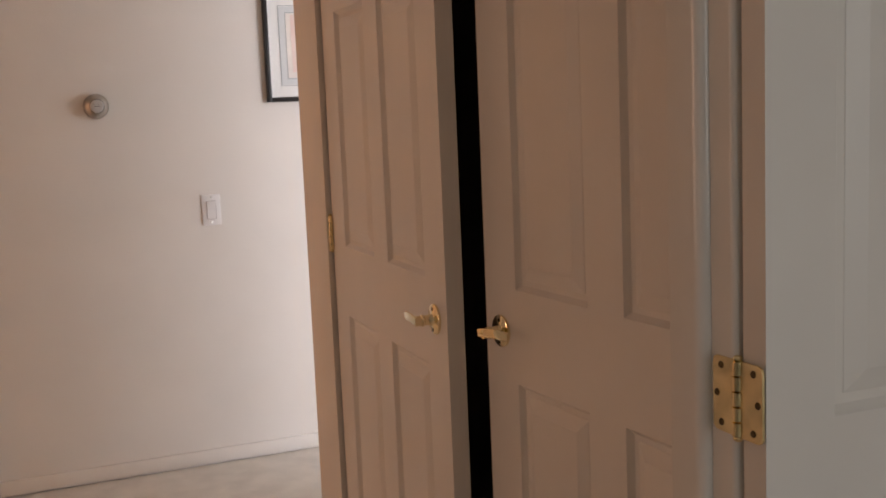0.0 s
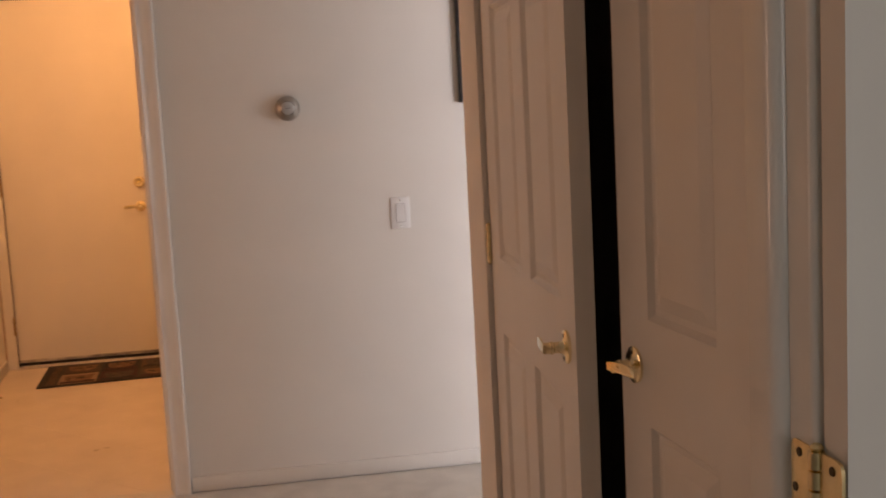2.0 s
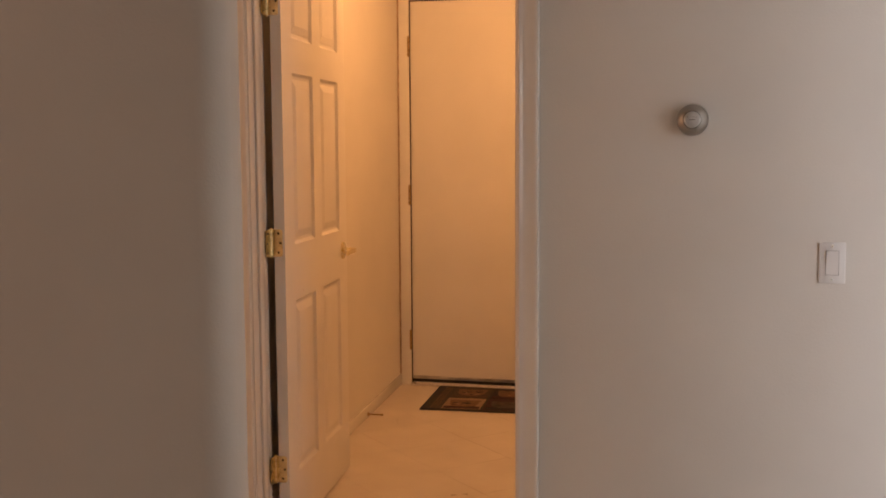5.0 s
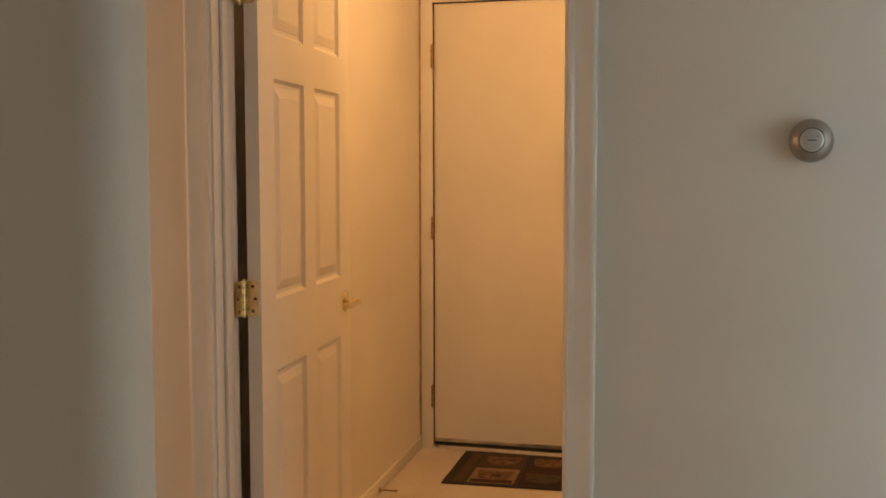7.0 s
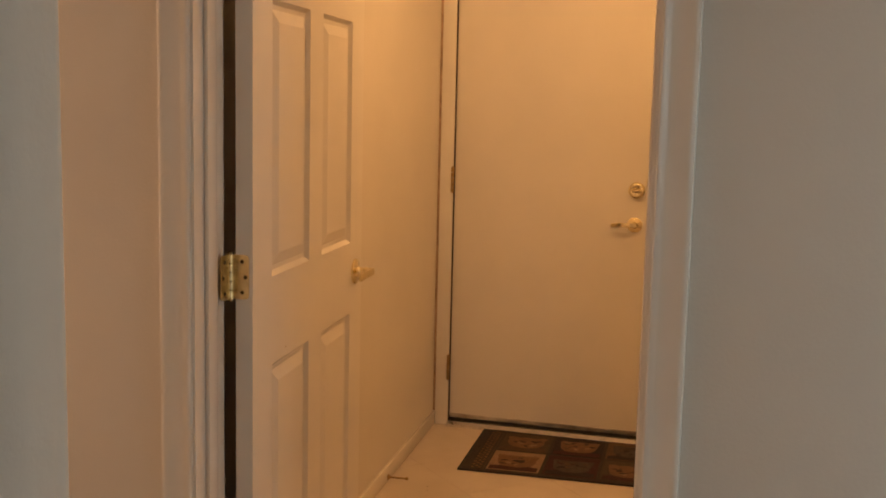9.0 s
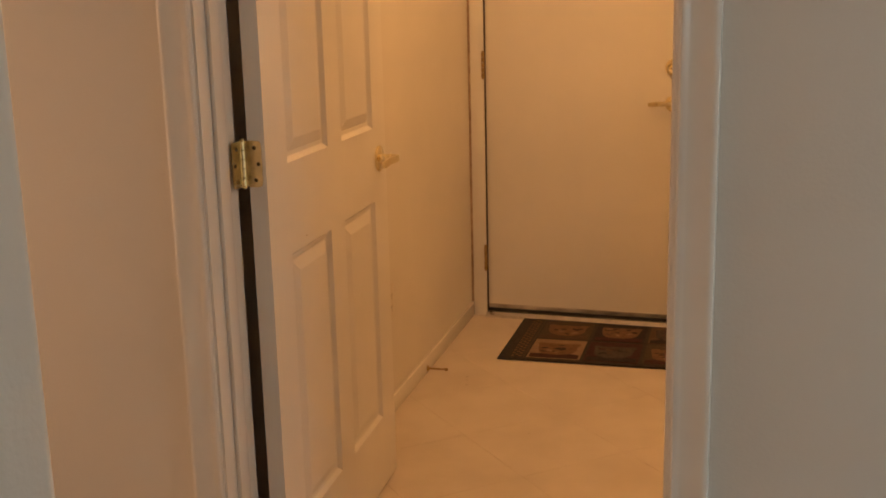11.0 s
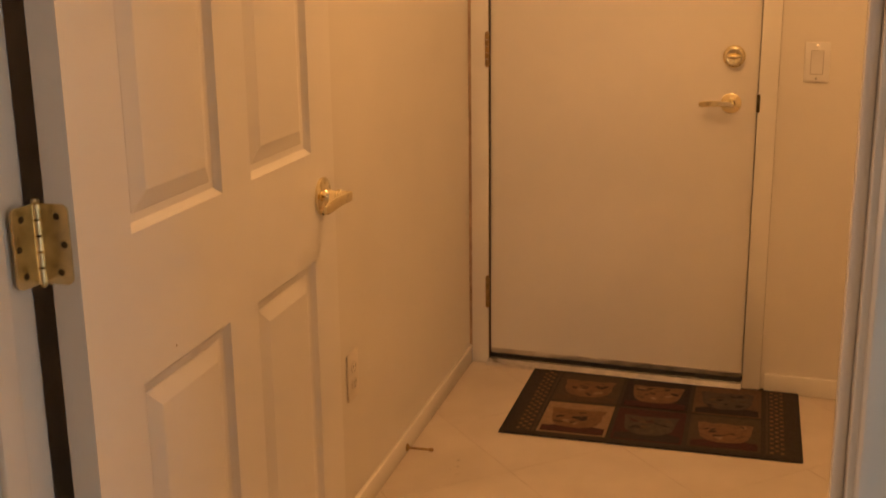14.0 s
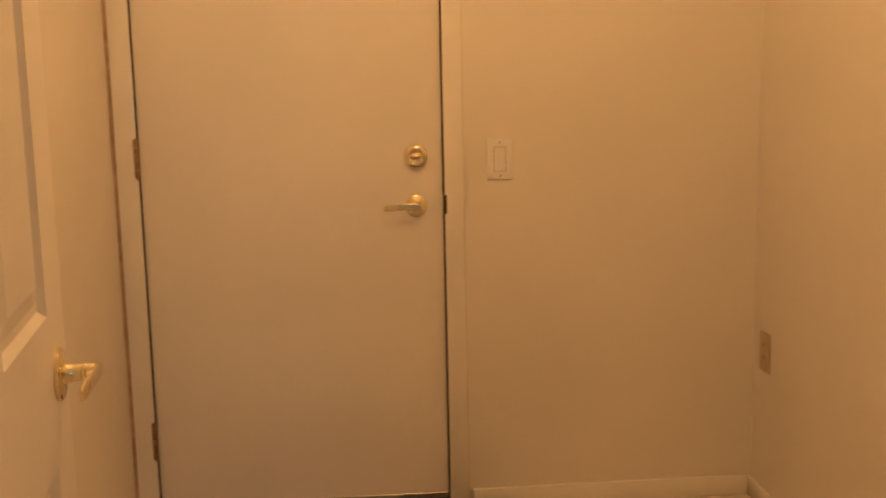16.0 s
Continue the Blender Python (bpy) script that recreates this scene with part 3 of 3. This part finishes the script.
add_sweep(bm, [(-0.0165, -0.018, -0.001), (-0.010, -0.0215, -0.0006), (0, -0.0225, 0), (0.010, -0.0215, 0.0006), (0.0165, -0.018, 0.001)], [(0.003, 0.0035), (0.004, 0.0055), (0.0045, 0.0062), (0.004, 0.0055), (0.003, 0.0035)])
add_lathe(bm, [(0.005, 0.004), (0.005, 0.021)], 12)
part("thumb_turn", bm, BRASS, db, smooth=60)
part("strike", boxed(GWID - 0.0005, GWID + 0.0085, -0.0272, 0.02, 0.862, 0.914, 0.001), SCREW, gd, "dark latch strike")
bm = bmesh.new()
add_prism(bm, [(LAUN_Y1 - 0.034, 0.0), (LAUN_Y1 - 0.030, 0.010), (LAUN_Y1 - 0.012, 0.019), (LAUN_Y1 - 0.004, 0.019), (LAUN_Y1 + 0.002, 0.014), (LAUN_Y1 + 0.008, 0.024), (LAUN_Y1 + 0.06, 0.024), (LAUN_Y1 + 0.1, 0.0)], G_X0 - 0.002, G_X1 + 0.002)
bm.transform(Matrix(((0, 0, 1, 0), (1, 0, 0, 0), (0, 1, 0, 0), (0, 0, 0, 1))))
sill = thing("trim_threshold", bm, ALU, "ribbed aluminium door threshold", "threshold", "structure")
# strip added to fill the gap under the door with dark shade
part("gap_shade_strip", boxed(G_X0 - 0.001, G_X1 + 0.001, LAUN_Y1 + 0.004, LAUN_Y1 + 0.050, 0.0145, 0.0305, 0.001), GAP_BLACK, sill, "black strip standing in for the shaded gap under the door")


# ---- small fixtures ----
def thermostat():
    bm = bmesh.new()
    add_lathe(bm, [(0.040, 0.0), (0.0425, 0.004), (0.044, 0.012), (0.0435, 0.020), (0.041, 0.026)], 40)
    t = thing("round_thermostat", bm, SILVER, "round silver-grey dial thermostat on the off-white wall", "thermostat", m=pose(1.332, 0, 1.366), smooth=30)
    bm = bmesh.new()
    add_lathe(bm, [(0.041, 0.026), (0.0425, 0.028), (0.0415, 0.034), (0.033, 0.045), (0.0255, 0.050), (0.0232, 0.0485)], 40)
    part("dial_ring", bm, SILVER, t, "brushed grey dial ring", smooth=30)
    bm = bmesh.new()
    add_lathe(bm, [(0.0230, 0.0460), (0.0230, 0.0510), (0.0195, 0.0540), (0.010, 0.0556), (0.002, 0.0560)], 32)
    c = part("face", bm, DIAL, t, "pale domed centre with a small scale", smooth=30)
    bm = bmesh.new()
    add_box(bm, -0.009, 0.009, -0.0572, -0.0540, -0.0014, 0.0012)
    for k in range(-3, 4):
        add_box(bm, k * 0.004 - 0.0004, k * 0.004 + 0.0004, -0.0562, -0.0530, 0.005, 0.009)
    part("scale", bm, SLOT, c)
    bm = bmesh.new()
    add_lathe(bm, [(0.0228, 0.0462), (0.0228, 0.0504), (0.0248, 0.0504), (0.0248, 0.0462)], 40)
    part("groove", bm, SLOT, t, "dark groove round the dial face", smooth=30)


def rocker_switch(m, label):
    s = thing("light_switch", boxed(-0.0345, 0.0345, -0.006, 0, -0.0565, 0.0565, 0.0022, 2), PLATE, label, "switch", m=m, smooth=40)
    bm = bmesh.new()
    for x0, x1, z0, z1 in ((-0.0175, -0.0162, -0.034, 0.034), (0.0162, 0.0175, -0.034, 0.034), (-0.0162, 0.0162, 0.0327, 0.034), (-0.0162, 0.0162, -0.034, -0.0327)):
        add_box(bm, x0, x1, -0.0063, -0.005, z0, z1)
    part("gap", bm, REVEAL, s)
    bm = bmesh.new()
    add_prism(bm, [(-0.0065, -0.0325), (-0.0085, 0.0), (-0.0125, 0.0325), (-0.004, 0.0325), (-0.004, -0.0325)], -0.016, 0.016)
    bm.transform(Matrix(((0, 0, 1, 0), (1, 0, 0, 0), (0, 1, 0, 0), (0, 0, 0, 1))))
    part("rocker", bm, PLATE, s)
    for z in (0.046, -0.046):
        bm = bmesh.new()
        add_lathe(bm, [(0.003, 0.0055), (0.003, 0.0068), (0.0022, 0.0072)], 12, at=(0, 0, z))
        part("screw", bm, ALU, s)


def wall_outlet(m, label, mat=None):
    s = thing("wall_outlet", boxed(-0.0345, 0.0345, -0.006, 0, -0.0565, 0.0565, 0.0022, 2), mat or PLATE, label, "outlet", m=m, smooth=40)
    for z in (0.0195, -0.0195):
        bm = bmesh.new()
        add_lathe(bm, [(0.0165, 0.005), (0.0165, 0.0075), (0.0155, 0.0082)], 24, at=(0, 0, z), sz=0.86)
        r = part("receptacle", bm, mat or PLATE, s, smooth=30)
        bm = bmesh.new()
        for x in (-0.0065, 0.0065):
            add_box(bm, x - 0.0012, x + 0.0012, -0.0087, -0.007, z, z + 0.008)
        add_box(bm, -0.0022, 0.0022, -0.0087, -0.007, z - 0.009, z - 0.005)
        part("slots", bm, REVEAL if mat is IVORY else SLOT, r)


thermostat()
rocker_switch(pose(1.7105, 0, 0.973), "white rocker light switch on the thermostat wall")
rocker_switch(pose(0.765, LAUN_Y1, 1.008), "white rocker light switch beside the garage door")
wall_outlet(pose(west_x(1.376), 1.376, 0.363, 0, 0, 90 + math.degrees(math.atan(SKEW))), "ivory wall outlet behind the open laundry door", IVORY)
wall_outlet(pose(LAUN_X1, 2.42, 0.452, 0, 0, -90), "tan plastic wall outlet near the laundry corner", ALMOND)


def picture():
    w, h = 0.36, 0.411
    bm = bmesh.new()
    for x0, x1, z0, z1 in ((0, 0.017, 0, h), (w - 0.017, w, 0, h), (0.017, w - 0.017, 0, 0.017), (0.017, w - 0.017, h - 0.017, h)):
        add_box(bm, x0, x1, -0.022, 0, z0, z1, 0.002, 2)
    p = thing("framed_picture", bm, BLACK, "abstract pastel picture in a thin black frame with white mount", "picture", m=pose(1.944, 0, 1.357), smooth=40)
    part("mount", boxed(0.0165, w - 0.0165, -0.012, -0.002, 0.0165, h - 0.0165), MATB, p, "white double mount")
    part("mount_band", boxed(0.060, w - 0.060, -0.0128, -0.011, 0.062, h - 0.062), BAND, p, "pale grey mount band")
    bm = bmesh.new()
    for d, t in ((0.058, 0.002), (0.083, 0.0022)):
        for x0, x1, z0, z1 in ((d, d + t, d, h - d), (w - d - t, w - d, d, h - d), (d + t, w - d - t, d, d + t), (d + t, w - d - t, h - d - t, h - d)):
            add_box(bm, x0, x1, -0.0136, -0.011, z0, z1)
    part("mount_lines", bm, LINE, p)
    part("print", boxed(0.085, w - 0.085, -0.0134, -0.011, 0.087, h - 0.087), ART2, p)
    rng = random.Random(5)
    bm = bmesh.new()
    left = [(0.101 + 0.003 * rng.random(), 0.108 + 0.021 * k) for k in range(11)]
    right = [(0.118 + 0.003 * rng.random(), z) for _, z in left[::-1]]
    add_prism(bm, left + right, 0.0125, 0.0140)
    bm.transform(Matrix(((1, 0, 0, 0), (0, 0, -1, 0), (0, 1, 0, 0), (0, 0, 0, 1))))
    part("brush_stroke", bm, ART1, p, "rose painted upright stroke")
    for k in range(4):
        part("dot", boxed(0.131, 0.141, -0.0140, -0.0125, 0.16 + k * 0.034, 0.170 + k * 0.034, 0.0006), LINE, p)


picture()


def door_stop():
    bm = bmesh.new()
    add_lathe(bm, [(0.0110, 0.0), (0.0105, 0.003), (0.006, 0.006), (0.0036, 0.009), (0.0032, 0.062), (0.0046, 0.064), (0.0054, 0.068), (0.005, 0.073), (0.002, 0.075)], 18)
    thing("door_stop", bm, DULL, "thin dark brass door stop screwed to the baseboard", "door stop", m=pose(west_x(1.75) + 0.0125, 1.75, 0.018, 0, 0, 90 + math.degrees(math.atan(SKEW))), smooth=35)


door_stop()


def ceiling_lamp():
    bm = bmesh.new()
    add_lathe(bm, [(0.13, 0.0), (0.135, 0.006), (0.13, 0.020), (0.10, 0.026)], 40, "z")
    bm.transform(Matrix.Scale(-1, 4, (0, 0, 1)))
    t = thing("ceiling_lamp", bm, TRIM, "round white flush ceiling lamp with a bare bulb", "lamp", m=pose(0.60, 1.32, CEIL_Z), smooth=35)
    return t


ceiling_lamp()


# ---- mat in front of the garage door ----
def flat_part(name, outline, z0, z1, mat, parent, label=""):
    bm = bmesh.new()
    add_prism(bm, outline, z0, z1)
    return part(name, bm, mat, parent, label)


def door_mat():
    w, d = 0.825, 0.53
    rug = thing("door_mat", boxed(0, w, 0, d, 0, 0.006, 0.002, 2), RUGE, "dark woven door mat with six small picture squares", "mat", m=pose(-0.017, 1.958, 0.0005, 0, 0, 3.2))
    flat_part("border", rect(0.010, w - 0.010, 0.010, d - 0.010), 0.0055, 0.0068, RUG, rug, "dark olive woven border")
    for x0 in (0.045, w - 0.085):
        bm = bmesh.new()
        for i in range(3):
            for k in range(30):
                if (i + k) % 2 == 0:
                    add_box(bm, x0 + i * 0.014, x0 + i * 0.014 + 0.010, 0.03 + k * 0.0158, 0.03 + k * 0.0158 + 0.011, 0.0065, 0.0078)
        part("check_band", bm, R_TAN, rug, "band of small pale checks")
    # row by row: ground, main shape, lower field, upper field
    squares = (((R_CRM, R_TAN, R_RED, R_SND), (R_RED, R_GRY, R_BLK, R_RED), (R_GRN, R_TAN, R_RED, R_SND)),
               ((R_GRN, R_TAN, R_OLV, R_SND), (R_BLK, R_TAN, R_RED, R_SND), (R_SND, R_GRY, R_BLK, R_BLK)))
    cw, ch = 0.205, 0.236
    for r in range(2):
        for c in range(3):
            ground, main, low, high = squares[r][c]
            x0, y0 = 0.103 + c * (cw + 0.004), 0.026 + r * (ch + 0.005)
            sq = flat_part("square", rect(x0, x0 + cw - 0.010, y0, y0 + ch - 0.010), 0.0065, 0.0076, ground, rug)
            rng = random.Random(r * 3 + c)
            at = lambda u, v: (x0 + (cw - 0.010) * (0.5 + u), y0 + (ch - 0.010) * v)
            wave = lambda a: a + rng.uniform(-0.012, 0.012)
            # lower field: a ragged sloping sweep across the foot of the square
            foot = [at(-0.46, 0.03), at(0.46, 0.03)] + [at(u, wave(0.30 - 0.20 * abs(u - 0.05))) for u in (0.46, 0.30, 0.15, 0.0, -0.15, -0.30, -0.46)]
            flat_part("shape", foot, 0.0074, 0.0081, low, sq)
            # main shape: a broad ragged lozenge, wider at the top
            half = [(0.10, 0.19), (0.24, 0.23), (0.33, 0.33), (0.37, 0.47), (0.37, 0.62), (0.40, 0.78), (0.30, 0.80), (0.17, 0.76), (0.06, 0.78)]
            outline = [at(wave(u), wave(v)) for u, v in half] + [at(-wave(u), wave(v)) for u, v in half[::-1]]
            flat_part("shape", outline, 0.0078, 0.0085, main, sq)
            # scattered lighter and darker flecks of the weave
            pale = R_CRM if main is R_TAN else R_SND
            for k in range(12):
                u, v = rng.uniform(-0.27, 0.27), rng.uniform(0.28, 0.70)
                a, b, turn = rng.uniform(0.035, 0.085), rng.uniform(0.02, 0.045), rng.uniform(-0.7, 0.7)
                fleck = [at(u + a * math.cos(q) * rng.uniform(0.75, 1.2), v + b * math.sin(q) * rng.uniform(0.75, 1.2) + turn * a * math.cos(q)) for q in (2 * math.pi * n / 9 for n in range(9))]
                flat_part("fleck", fleck, 0.0082, 0.00855 + 0.00006 * k, (pale, high, R_OLV, R_BLK, pale, R_OLV, high, R_BLK, pale, R_BLK, R_OLV, R_BLK)[k], sq)
    flat_part("border_line", rect(0.090, 0.096, 0.02, d - 0.02), 0.0066, 0.0077, R_GRN, rug)
    flat_part("border_line", rect(w - 0.096, w - 0.090, 0.02, d - 0.02), 0.0066, 0.0077, R_GRN, rug)


door_mat()


# ---- floor tiles, laid on the diagonal ----
def clip(poly, axis, limit, keep_less):
    out = []
    for i in range(len(poly)):
        a, b = poly[i], poly[(i + 1) % len(poly)]
        ia, ib = (a[axis] <= limit) == keep_less, (b[axis] <= limit) == keep_less
        if ia:
            out.append(a)
        if ia != ib:
            q = (limit - a[axis]) / (b[axis] - a[axis])
            out.append((a[0] + q * (b[0] - a[0]), a[1] + q * (b[1] - a[1])))
    return out


pitch, joint = 0.3465, 0.0012
for i in range(-12, 14):
    for k in range(-12, 14):
        u0, v0 = 1.813 / math.sqrt(2) + i * pitch, -1.16 / math.sqrt(2) + k * pitch
        u1, v1 = u0 + pitch - joint, v0 + pitch - joint
        poly = [((u + v) / math.sqrt(2), (u - v) / math.sqrt(2)) for u, v in ((u0, v0), (u0, v1), (u1, v1), (u1, v0))]
        for axis, limit, less in ((0, LAUN_X0 + 0.001, False), (0, LAUN_X1, True), (1, 0.060, False), (1, LAUN_Y1 - 0.002, True)):
            if poly:
                poly = clip(poly, axis, limit, less)
        if len(poly) < 3:
            continue
        area = abs(sum(poly[n][0] * poly[(n + 1) % len(poly)][1] - poly[(n + 1) % len(poly)][0] * poly[n][1] for n in range(len(poly)))) / 2
        if area < 2e-4:
            continue
        bm = bmesh.new()
        add_prism(bm, poly, -0.008, 0.0)
        part("tile", bm, TILE, tile_floor)
